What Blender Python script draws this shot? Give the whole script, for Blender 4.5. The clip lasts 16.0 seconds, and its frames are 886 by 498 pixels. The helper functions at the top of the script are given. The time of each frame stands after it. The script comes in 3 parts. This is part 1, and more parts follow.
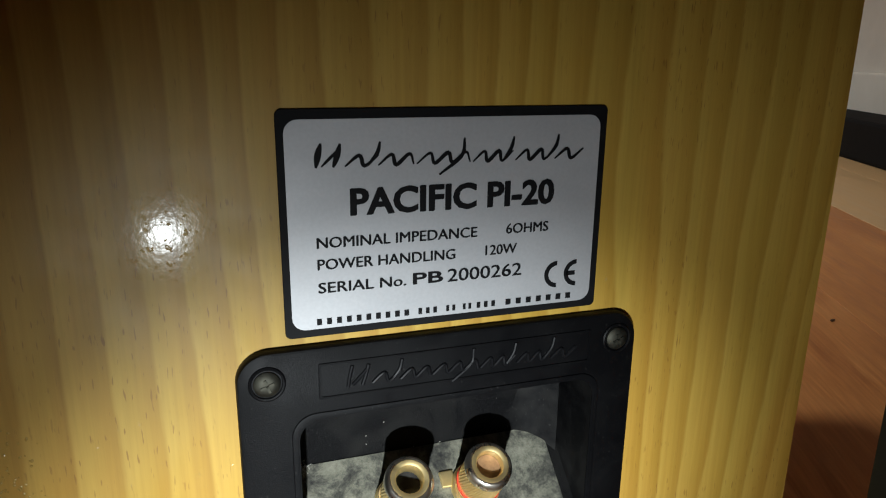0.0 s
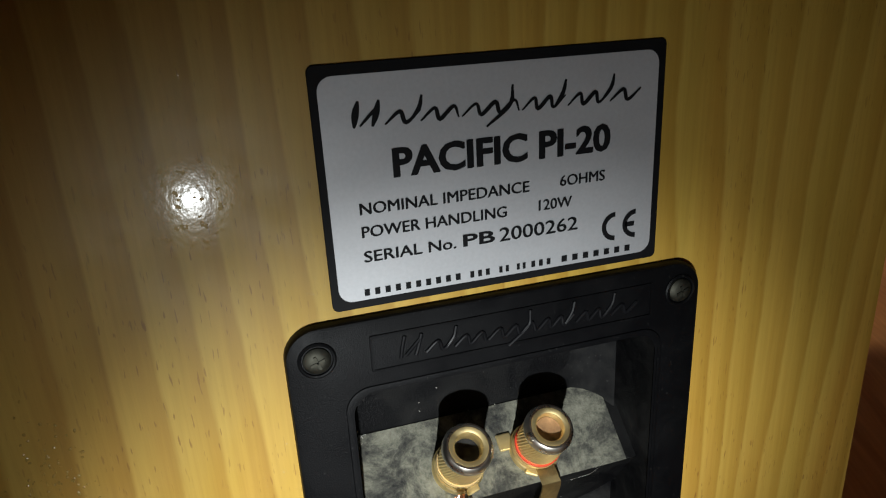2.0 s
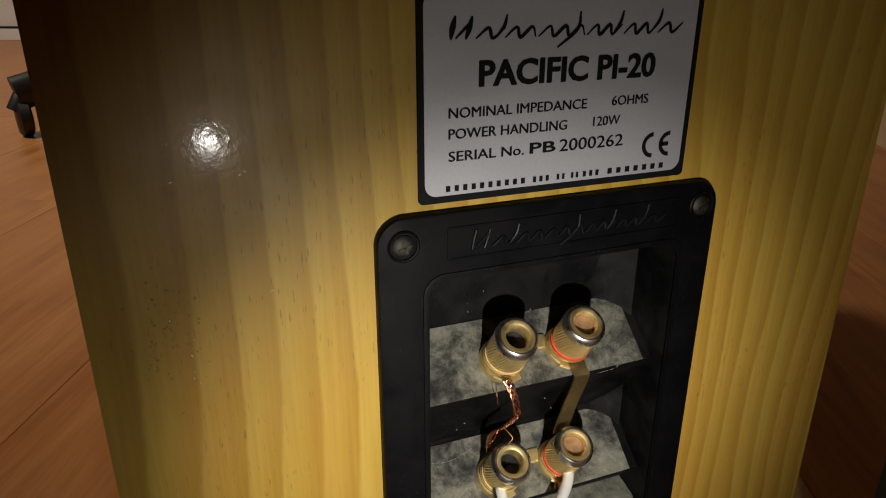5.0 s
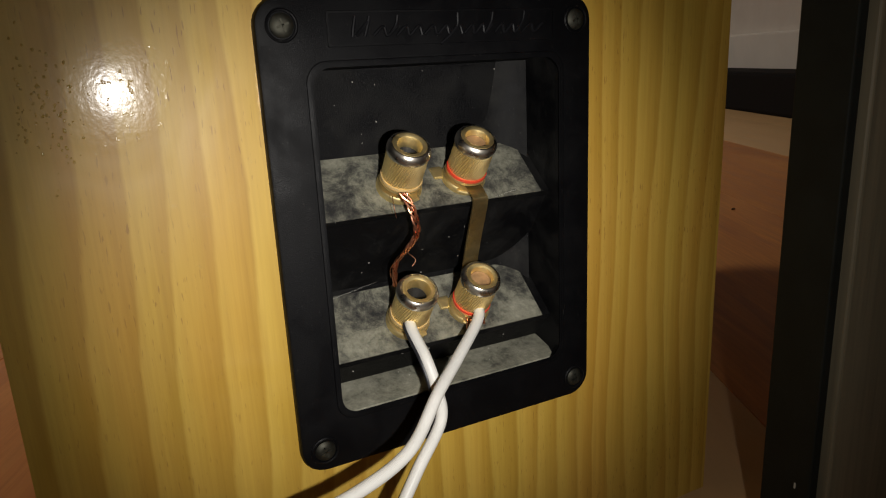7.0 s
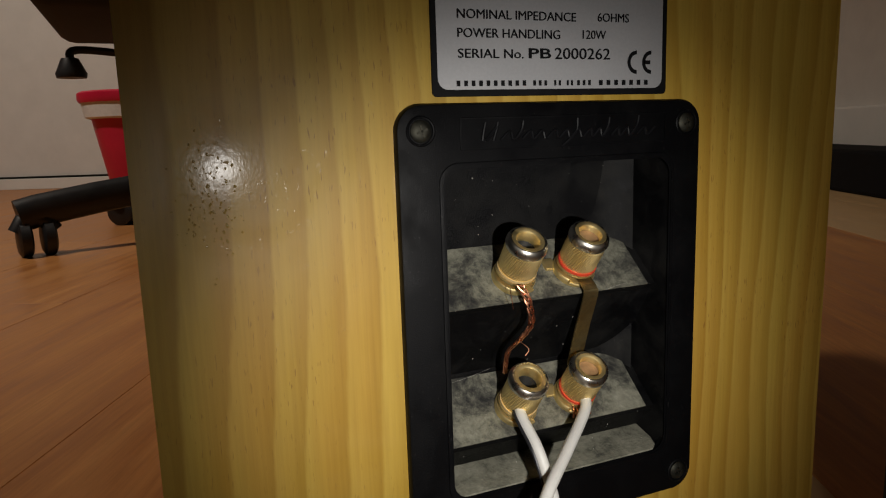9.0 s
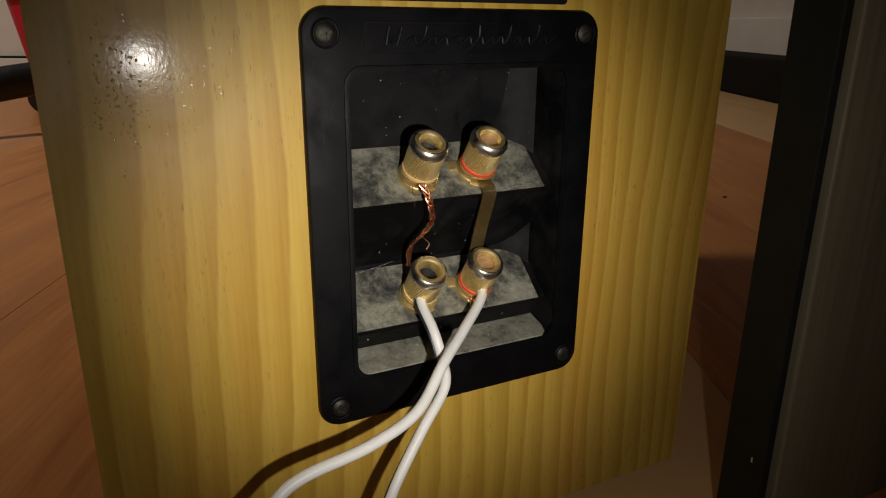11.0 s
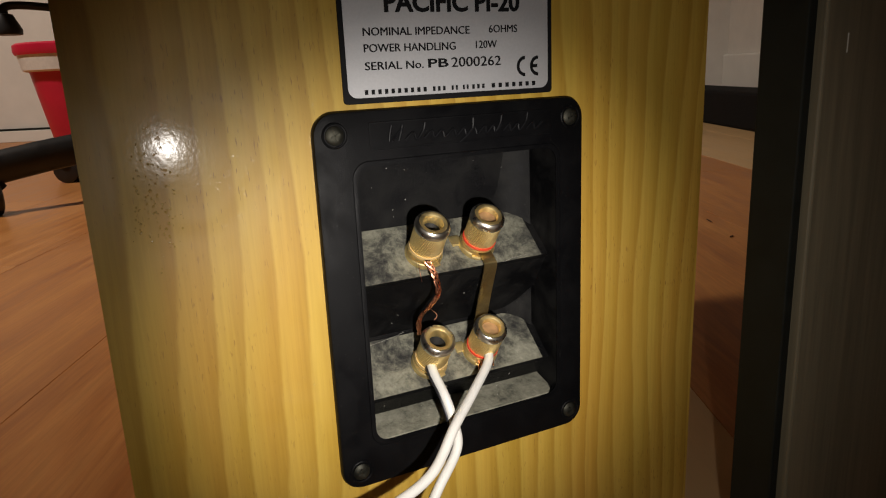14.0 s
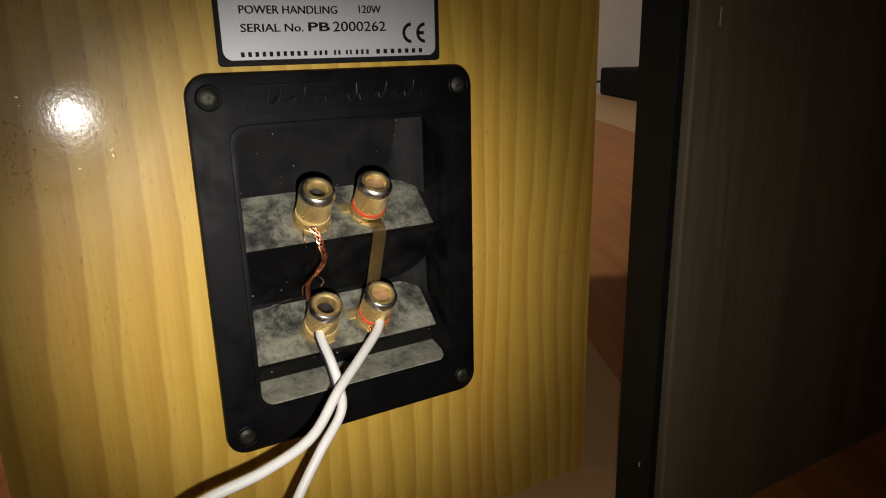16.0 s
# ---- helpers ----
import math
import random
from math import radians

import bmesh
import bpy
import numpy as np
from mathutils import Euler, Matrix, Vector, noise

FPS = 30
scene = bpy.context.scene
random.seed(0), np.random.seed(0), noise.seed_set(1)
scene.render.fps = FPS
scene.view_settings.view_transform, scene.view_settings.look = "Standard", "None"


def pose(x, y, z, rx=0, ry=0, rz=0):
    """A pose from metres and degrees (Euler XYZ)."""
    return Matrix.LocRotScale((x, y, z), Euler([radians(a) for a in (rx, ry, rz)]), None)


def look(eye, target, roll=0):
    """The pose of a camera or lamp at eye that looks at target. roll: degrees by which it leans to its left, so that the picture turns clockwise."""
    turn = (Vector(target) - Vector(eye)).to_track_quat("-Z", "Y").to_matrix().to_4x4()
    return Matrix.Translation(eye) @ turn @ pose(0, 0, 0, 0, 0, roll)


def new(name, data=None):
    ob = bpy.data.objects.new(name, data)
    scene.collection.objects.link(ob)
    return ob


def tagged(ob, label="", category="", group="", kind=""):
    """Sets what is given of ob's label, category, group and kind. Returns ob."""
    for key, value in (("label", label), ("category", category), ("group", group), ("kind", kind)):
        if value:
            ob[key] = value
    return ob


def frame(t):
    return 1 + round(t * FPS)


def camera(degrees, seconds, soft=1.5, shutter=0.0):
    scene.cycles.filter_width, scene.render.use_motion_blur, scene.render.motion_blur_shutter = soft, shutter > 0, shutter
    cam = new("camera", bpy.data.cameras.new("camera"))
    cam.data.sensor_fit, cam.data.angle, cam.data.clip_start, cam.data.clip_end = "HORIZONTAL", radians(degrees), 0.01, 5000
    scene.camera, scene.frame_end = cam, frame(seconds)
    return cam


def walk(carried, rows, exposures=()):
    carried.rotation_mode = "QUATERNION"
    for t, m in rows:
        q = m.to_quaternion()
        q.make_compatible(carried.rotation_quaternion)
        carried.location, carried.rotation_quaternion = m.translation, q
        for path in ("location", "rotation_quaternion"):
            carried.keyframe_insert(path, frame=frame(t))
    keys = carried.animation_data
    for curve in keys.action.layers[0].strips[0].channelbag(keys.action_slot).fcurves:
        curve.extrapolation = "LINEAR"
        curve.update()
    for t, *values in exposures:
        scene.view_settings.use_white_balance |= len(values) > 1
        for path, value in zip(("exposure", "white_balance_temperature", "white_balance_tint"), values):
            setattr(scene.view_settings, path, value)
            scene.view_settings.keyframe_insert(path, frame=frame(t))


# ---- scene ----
cam = camera(65.24, 16.0, soft=1.15)
PATH = [
    (0, (-0.0460, -0.1282, 0.2236), (-0.0020, 0.0000, 0.1858), 0.69),
    (0.5, (-0.0394, -0.1221, 0.2284), (-0.0078, 0.0000, 0.1969), -1.99),
    (1, (-0.0416, -0.1198, 0.2289), (-0.0110, 0.0000, 0.1940), -2.80),
    (1.5, (-0.0419, -0.1197, 0.2286), (-0.0089, 0.0000, 0.1868), -3.26),
    (2, (-0.0480, -0.1170, 0.2240), (-0.0124, 0.0000, 0.1790), -3.07),
    (2.5, (-0.0483, -0.1148, 0.2297), (-0.0142, 0.0000, 0.1859), -2.90),
    (3, (-0.0516, -0.1153, 0.2314), (-0.0166, 0.0000, 0.1880), -2.83),
    (3.5, (-0.0575, -0.1164, 0.2340), (-0.0209, 0.0000, 0.1892), -2.74),
    (4, (-0.0626, -0.1153, 0.2367), (-0.0255, 0.0000, 0.1916), -2.46),
    (4.5, (-0.0673, -0.1265, 0.2287), (-0.0280, 0.0000, 0.1773), -1.93),
    (5, (-0.0800, -0.1313, 0.2153), (-0.0285, 0.0000, 0.1594), 0.01),
    (5.2, (-0.0788, -0.1392, 0.2091), (-0.0222, 0.0000, 0.1498), 0.56),
    (7.3, (-0.0792, -0.1559, 0.1515), (-0.0007, 0.0000, 0.1078), -3.25),
    (7.5, (-0.0769, -0.1564, 0.1558), (-0.0018, 0.0000, 0.1148), -2.91),
    (8, (-0.0882, -0.1463, 0.1641), (-0.0125, 0.0000, 0.1324), 0.25),
    (8.5, (-0.0979, -0.1435, 0.1603), (-0.0340, 0.0000, 0.1347), -1.45),
    (9, (-0.0964, -0.1535, 0.1624), (-0.0327, 0.0000, 0.1339), -1.94),
    (9.5, (-0.0906, -0.1604, 0.1601), (-0.0176, 0.0000, 0.1200), -1.36),
    (12, (-0.0928, -0.1804, 0.1675), (0.0007, 0.0000, 0.0996), 0.65),
    (12.5, (-0.0908, -0.1863, 0.1655), (0.0026, 0.0000, 0.0987), 0.02),
    (13, (-0.0960, -0.1828, 0.1731), (-0.0008, 0.0000, 0.1074), -0.34),
    (13.5, (-0.0955, -0.1818, 0.1760), (-0.0056, 0.0000, 0.1178), -1.41),
    (14, (-0.0952, -0.1841, 0.1780), (-0.0062, 0.0000, 0.1254), -2.59),
    (14.5, (-0.0943, -0.1846, 0.1790), (-0.0055, 0.0000, 0.1296), -2.84),
    (15, (-0.0909, -0.1852, 0.1784), (0.0060, 0.0000, 0.1288), -2.80),
    (15.5, (-0.0902, -0.1841, 0.1763), (0.0230, 0.0000, 0.1195), -1.74),
    (16, (-0.0777, -0.1964, 0.1738), (0.0336, 0.0000, 0.1081), -1.38),
]
EXPOSURES = [(0, 0.5, 5800, 3), (1.5, 0.16, 5900, 4), (3.5, 0.3, 6200, 7), (4.5, -0.06, 6550, 10), (5, -0.32, 6650, 11), (7.5, -0.38, 6600, 10), (9.5, -0.68, 6600, 10),
             (12, -0.32, 6800, 12), (14, -0.03, 6800, 12), (15, -0.1, 6700, 12), (16, -0.17, 6650, 11)]
walk(cam, [(t, look(eye, target, roll)) for t, eye, target, roll in PATH], EXPOSURES)

# ---- world and lights ----
world = bpy.data.worlds.new("world")
scene.world = world
world.use_nodes = True
world.node_tree.nodes["Background"].inputs[0].default_value = (1.0, 0.93, 0.85, 1)
world.node_tree.nodes["Background"].inputs[1].default_value = 0.01


def spot_lamp(name, eye, target, power, colour, degrees, blend, radius):
    d = bpy.data.lights.new(name, "SPOT")
    d.energy, d.color, d.spot_size, d.spot_blend, d.shadow_soft_size = power, colour, radians(degrees), blend, radius
    ob = new(name, d)
    ob.matrix_world = look(eye, target)
    return ob


# the torch held beside the camera: its beam and the wider spill round it
TORCH = (-0.066, -0.188, 0.147)
spot_lamp("torch_beam", TORCH, (-0.010, 0, 0.107), 1.8, (1.0, 0.97, 0.92), 54, 1.0, 0.0025)
spot_lamp("torch_spill", TORCH, (0.022, 0, 0.104), 0.48, (1.0, 0.97, 0.92), 92, 1.0, 0.0025)
# the room's warm shaded ceiling lamp
spot_lamp("shaded_ceiling_lamp", (-1.2, 0.7, 2.25), (-0.4, 1.75, 0.15), 160, (1.0, 0.89, 0.77), 90, 0.6, 0.08)

# ---- materials ----


class Net:
    """A node material with a few short ways to wire it."""

    def __init__(self, name, rough=0.5, metal=0.0, spec=0.5):
        self.m = bpy.data.materials.new(name)
        self.m.use_nodes = True
        self.t = self.m.node_tree
        self.b = self.t.nodes["Principled BSDF"]
        self.b.inputs["Roughness"].default_value = rough
        self.b.inputs["Metallic"].default_value = metal
        self.b.inputs["Specular IOR Level"].default_value = spec
        self.co = self.t.nodes.new("ShaderNodeTexCoord").outputs["Object"]

    def put(self, socket, value):
        if isinstance(value, bpy.types.NodeSocket):
            self.t.links.new(value, socket)
        elif isinstance(value, (tuple, list)) and len(value) == 3 and socket.type == "RGBA":
            socket.default_value = (*value, 1)
        else:
            socket.default_value = value

    def set(self, key, value):
        self.put(self.b.inputs[key], value)

    def scaled(self, scale, source=None):
        n = self.t.nodes.new("ShaderNodeMapping")
        n.inputs["Scale"].default_value = scale
        self.put(n.inputs["Vector"], source or self.co)
        return n.outputs[0]

    def noise(self, scale, detail=3.0, rough=0.55, warp=0.0, source=None):
        n = self.t.nodes.new("ShaderNodeTexNoise")
        self.put(n.inputs["Vector"], self.scaled(scale, source))
        n.inputs["Scale"].default_value, n.inputs["Detail"].default_value = 1.0, detail
        n.inputs["Roughness"].default_value, n.inputs["Distortion"].default_value = rough, warp
        return n.outputs[0]

    def ramp(self, fac, *stops):
        n = self.t.nodes.new("ShaderNodeValToRGB")
        self.put(n.inputs[0], fac)
        e = n.color_ramp.elements
        while len(e) < len(stops):
            e.new(0.5)
        for el, (pos, col) in zip(e, stops):
            el.position = pos
            el.color = (*col, 1) if isinstance(col, (tuple, list)) else (col, col, col, 1)
        return n.outputs[0]

    def mix(self, fac, a, b, way="MIX"):
        n = self.t.nodes.new("ShaderNodeMix")
        n.data_type, n.blend_type = "RGBA", way
        self.put(n.inputs[0], fac)
        self.put(n.inputs[6], a)
        self.put(n.inputs[7], b)
        return n.outputs[2]

    def maths(self, way, a, b):
        n = self.t.nodes.new("ShaderNodeMath")
        n.operation = way
        self.put(n.inputs[0], a)
        self.put(n.inputs[1], b)
        return n.outputs[0]

    def bump(self, height, strength=0.3, distance=0.001, key="Normal"):
        n = self.t.nodes.new("ShaderNodeBump")
        n.inputs["Strength"].default_value, n.inputs["Distance"].default_value = strength, distance
        self.put(n.inputs["Height"], height)
        self.put(self.b.inputs[key], n.outputs[0])


def beech_veneer():
    n = Net("beech_veneer", 0.45)
    sep = n.t.nodes.new("ShaderNodeSeparateXYZ")
    n.put(sep.inputs[0], n.co)
    # growth bands: a warped saw-tooth across the board, drawn out along it
    sway = n.maths("MULTIPLY", n.maths("SUBTRACT", n.noise((14, 14, 3.2), 2.0, 0.5), 0.5), 5.5)
    ripple = n.maths("MULTIPLY", n.maths("SUBTRACT", n.noise((60, 60, 52), 3.0, 0.6), 0.5), 0.2)
    phase = n.maths("ADD", n.maths("ADD", n.maths("MULTIPLY", sep.outputs[0], 125.0), sway), ripple)
    saw = n.maths("FRACT", phase, 0.0)
    col = n.ramp(saw, (0.0, (0.50, 0.302, 0.047)), (0.10, (0.63, 0.422, 0.084)), (0.45, (0.60, 0.388, 0.070)), (0.85, (0.52, 0.318, 0.050)), (1.0, (0.50, 0.302, 0.047)))
    broad = n.noise((34, 34, 4.5), 3.0, 0.6, 0.4)
    col = n.mix(0.75, col, n.ramp(broad, (0.3, (0.80, 0.82, 0.60)), (0.5, (1.0, 1.0, 0.92)), (0.7, (0.98, 0.86, 0.74))), "MULTIPLY")
    fine = n.noise((900, 900, 26), 4.0, 0.65)
    col = n.mix(0.32, col, n.ramp(fine, (0.3, (0.62, 0.52, 0.42)), (0.65, (1.0, 1.0, 1.0))), "MULTIPLY")
    fleck = n.ramp(n.noise((1700, 1700, 250), 1.0), (0.65, 0.0), (0.70, 1.0))
    thin = n.ramp(n.noise((24, 24, 24), 2.0), (0.42, 0.0), (0.62, 1.0))
    col = n.mix(n.maths("MULTIPLY", n.maths("MULTIPLY", fleck, thin), 0.6), col, (0.24, 0.10, 0.022))
    n.set("Base Color", col)
    smear = n.noise((38, 38, 26), 3.0, 0.6, 0.8)
    n.set("Roughness", n.ramp(smear, (0.35, 0.38), (0.7, 0.56)))
    n.set("Coat Weight", n.ramp(n.noise((30, 30, 30), 3.0, 0.6, 0.6), (0.35, 0.18), (0.65, 0.44)))
    n.set("Coat Roughness", n.ramp(smear, (0.36, 0.06), (0.62, 0.15)))
    crumb = n.ramp(n.noise((640, 640, 640), 2.0, 0.6), (0.62, 0.0), (0.72, 1.0))
    patch = n.ramp(n.noise((34, 34, 34), 1.0), (0.42, 0.0), (0.58, 1.0))
    n.bump(n.maths("MULTIPLY", fine, 0.3), 0.1, 0.0004)
    dimple = n.noise((760, 760, 620), 2.0, 0.55)
    n.bump(n.maths("ADD", n.maths("MULTIPLY", crumb, patch), n.maths("MULTIPLY", dimple, 0.06)), 0.6, 0.0005, "Coat Normal")
    return n.m


def black_plastic(name="black_plastic", dust=0.018, rough=0.4, grit=0.14):
    n = Net(name, rough, spec=0.12)
    film = n.noise((70, 70, 70), 4.0, 0.65, 0.4)
    spec = n.noise((2400, 2400, 2400), 2.0, 0.6)
    col = n.mix(n.maths("MULTIPLY", n.ramp(film, (0.42, 0.0), (0.75, 1.0)), dust), (0.0032, 0.0032, 0.0038), (0.16, 0.155, 0.14))
    dot = n.ramp(n.noise((1500, 1500, 1500), 1.0), (0.70, 0.0), (0.76, 1.0))
    col = n.mix(n.maths("MULTIPLY", dot, 0.07), col, (0.3, 0.29, 0.27))
    n.set("Base Color", col)
    n.set("Roughness", n.ramp(film, (0.35, rough - 0.08), (0.7, rough + 0.2)))
    n.bump(n.maths("ADD", n.maths("MULTIPLY", spec, 0.5), n.noise((5200, 5200, 5200), 2.0, 0.6)), grit, 0.0002)
    return n.m


def dusty_plastic(name="dusty_plastic", cover=0.0):
    n = Net(name, 0.8, spec=0.2)
    patch = n.noise((105, 105, 105), 8.0, 0.76, 0.3)
    grain = n.noise((900, 900, 900), 3.0, 0.7)
    col = n.ramp(patch, (0.36 - cover, (0.03, 0.03, 0.03)), (0.46 - cover, (0.10, 0.098, 0.082)), (0.56 - cover, (0.24, 0.235, 0.182)), (0.72 - cover, (0.37, 0.36, 0.285)))
    col = n.mix(0.6, col, n.ramp(grain, (0.3, 0.55), (0.7, 1.0)), "MULTIPLY")
    n.set("Base Color", col)
    n.bump(grain, 0.5, 0.0004)
    return n.m


def metal(name, colour, rough=0.22, dull=(0.5, 0.45, 0.35), amount=0.3):
    n = Net(name, rough, 1.0)
    wear = n.noise((260, 260, 260), 3.0, 0.6, 0.4)
    n.set("Base Color", n.mix(n.maths("MULTIPLY", n.ramp(wear, (0.4, 0.0), (0.75, 1.0)), amount), colour, dull))
    n.set("Roughness", n.ramp(wear, (0.3, rough), (0.8, min(1.0, rough + 0.25))))
    return n.m


def plain(name, colour, rough=0.5, spread=0.12, scale=60.0, relief=0.1, spec=0.5):
    n = Net(name, rough, spec=spec)
    a = n.noise((scale, scale, scale), 4.0, 0.6)
    low = tuple(c * (1 - spread) for c in colour)
    high = tuple(min(1.0, c * (1 + spread)) for c in colour)
    n.set("Base Color", n.ramp(a, (0.3, low), (0.7, high)))
    n.set("Roughness", n.ramp(a, (0.3, max(0.05, rough - 0.06)), (0.7, min(1.0, rough + 0.08))))
    n.bump(a, relief, 0.0006)
    return n.m


def laminate(name="oak_laminate", lift=0.0):
    n = Net(name, 0.36, spec=0.2)
    info = n.t.nodes.new("ShaderNodeObjectInfo").outputs["Random"]
    shift = n.t.nodes.new("ShaderNodeVectorMath")
    shift.operation = "ADD"
    n.put(shift.inputs[0], n.co)
    comb = n.t.nodes.new("ShaderNodeCombineXYZ")
    n.put(comb.inputs[0], n.maths("MULTIPLY", info, 37.0))
    n.put(comb.inputs[1], n.maths("MULTIPLY", info, 11.0))
    n.put(shift.inputs[1], comb.outputs[0])
    src = shift.outputs[0]
    band = n.noise((3.2, 34, 34), 3.0, 0.6, 1.6, src)
    fine = n.noise((22, 420, 420), 4.0, 0.65, 0.3, src)
    col = n.ramp(band, (0.28, (0.40, 0.150, 0.043)), (0.5, (0.53, 0.225, 0.070)), (0.72, (0.62, 0.292, 0.100)))
    col = n.mix(0.55, col, n.ramp(fine, (0.3, 0.62), (0.66, 1.0)), "MULTIPLY")
    col = n.mix(n.maths("MULTIPLY", info, 0.35), col, (0.36, 0.150, 0.055))
    n.set("Base Color", n.mix(lift, col, (0.64, 0.47, 0.25)))
    n.set("Roughness", n.ramp(band, (0.3, 0.30), (0.7, 0.44)))
    n.bump(fine, 0.08, 0.0006)
    return n.m


def dark_wood():
    n = Net("dark_stained_wood", 0.5)
    band = n.noise((55, 55, 2.2), 4.0, 0.6, 0.5)
    fine = n.noise((480, 480, 16), 4.0, 0.65)
    col = n.ramp(band, (0.3, (0.15, 0.130, 0.085)), (0.7, (0.25, 0.21, 0.135)))
    n.set("Base Color", n.mix(0.6, col, n.ramp(fine, (0.3, 0.5), (0.7, 1.0)), "MULTIPLY"))
    n.bump(fine, 0.15, 0.0006)
    return n.m


def brushed_silver():
    n = Net("silver_foil", 0.5, 0.0)
    a = n.noise((25, 25, 60), 3.0)
    b = n.noise((1400, 1400, 1400), 2.0)
    col = n.ramp(a, (0.3, (0.56, 0.565, 0.585)), (0.7, (0.64, 0.645, 0.665)))
    n.set("Base Color", n.mix(0.25, col, n.ramp(b, (0.3, 0.75), (0.7, 1.0)), "MULTIPLY"))
    n.set("Metallic", 0.35)
    return n.m


BEECH = beech_veneer()
PANEL = black_plastic("black_plastic", 0.01, 0.42, 0.3)
CUP = black_plastic("scuffed_black_plastic", 0.08, 0.45, 0.8)
# black plastic with extra grey that imitates torchlight on the curved corners
LIT_CORNER = black_plastic("torchlit_black_plastic", 0.15, 0.5, 0.4)
DUSTY = dusty_plastic()
FELTED = dusty_plastic("thick_dust", 0.10)
CRUMB = plain("dried_crumb", (0.50, 0.33, 0.085), 0.14, 0.3, 500, 0.1)
SHEEN = plain("glossy_black_plastic", (0.006, 0.006, 0.007), 0.42, 0.2, 200, 0.05, 0.14)
BLACK = plain("black_print", (0.008, 0.008, 0.009), 0.6, 0.2, 300, 0.02, 0.15)
SILVER = brushed_silver()
GOLD = metal("gold_plate", (0.98, 0.80, 0.40), 0.42, (0.70, 0.54, 0.26), 0.5)
CHROME = metal("chrome", (0.80, 0.76, 0.68), 0.2, (0.5, 0.42, 0.28), 0.3)
STEEL = metal("blackened_steel", (0.045, 0.044, 0.036), 0.5, (0.14, 0.135, 0.105), 0.7)
COPPER = metal("copper_strand", (0.85, 0.40, 0.24), 0.2, (0.45, 0.2, 0.12), 0.4)
BRASS = metal("tarnished_brass", (0.50, 0.38, 0.17), 0.36, (0.24, 0.18, 0.09), 0.7)
RED = plain("red_ring", (0.75, 0.07, 0.03), 0.4)
CREAM = plain("cream_ring", (0.62, 0.44, 0.2), 0.4)
# filling that stands for the gold-brown inside of the hollow post tops
GOLD_BROWN = plain("gold_brown_socket", (0.34, 0.20, 0.10), 0.35, 0.35, 420, 0.3)
# hole filler: the shade inside the socket is put into its colour
DARK = plain("shaded_socket", (0.012, 0.011, 0.010), 0.6)
SLEEVE = plain("white_pvc", (0.78, 0.77, 0.73), 0.42, 0.06, 120, 0.06)
STRIPE = plain("black_pvc", (0.02, 0.02, 0.025), 0.4)
LAMINATE = laminate()
# the same laminate mixed towards tan; on row 13 this paints in torchlight
BRIGHTENED = laminate("brightened_oak_laminate", 0.72)
WALNUT = dark_wood()
EDGE = plain("black_edging", (0.014, 0.015, 0.012), 0.6, 0.25, 90, 0.1, 0.2)
COAL = plain("matt_black_board", (0.008, 0.008, 0.009), 0.8, 0.25, 60, 0.1, 0.12)
PAINT = plain("white_wall_paint", (0.72, 0.70, 0.66), 0.85, 0.04, 14, 0.1)
# invented dark colour for the unseen walls, to weaken their bounce
BOUNCE_CUT = plain("bounce_cutting_brown", (0.10, 0.065, 0.045), 0.8, 0.06, 14, 0.1)
GLOSS = plain("white_gloss_paint", (0.78, 0.77, 0.73), 0.35, 0.04, 10, 0.05)
CHAIR = plain("black_nylon", (0.014, 0.014, 0.015), 0.45, 0.25, 60, 0.15)
FABRIC = plain("black_fabric", (0.015, 0.015, 0.016), 0.9, 0.3, 300, 0.5)
BUCKET = plain("crimson_plastic", (0.62, 0.015, 0.055), 0.38, 0.1, 12, 0.05)
LINT = plain("pale_lint", (0.6, 0.58, 0.52), 0.9)
NICK = plain("bare_nick", (0.6, 0.57, 0.5), 0.6)

# ---- mesh helpers ----


def part(name, bm, material, parent=None, label="", smooth=False):
    me = bpy.data.meshes.new(name)
    bmesh.ops.recalc_face_normals(bm, faces=bm.faces)
    bm.to_mesh(me)
    bm.free()
    me.materials.append(material)
    if smooth:
        for p in me.polygons:
            p.use_smooth = True
        me.set_sharp_from_angle(angle=radians(38))
    ob = new(name, me)
    ob.parent = parent
    if label:
        tagged(ob, label)
    return ob


def empty(name, at, label, category, group="", kind=""):
    ob = new(name)
    ob.empty_display_size = 0.02
    ob.location = at
    return tagged(ob, label, category, group, kind)


def add_box(bm, lo, hi, bevel=0.0, seg=2):
    made = bmesh.ops.create_cube(bm, size=1.0)["verts"]
    for v in made:
        v.co = Vector([(lo[i] + hi[i]) / 2 + v.co[i] * (hi[i] - lo[i]) for i in range(3)])
    if bevel:
        edges = list({e for v in made for e in v.link_edges})
        bmesh.ops.bevel(bm, geom=edges, offset=bevel, segments=seg, affect="EDGES", profile=0.5)
    return bm


def box(lo, hi, bevel=0.0, seg=2):
    return add_box(bmesh.new(), lo, hi, bevel, seg)


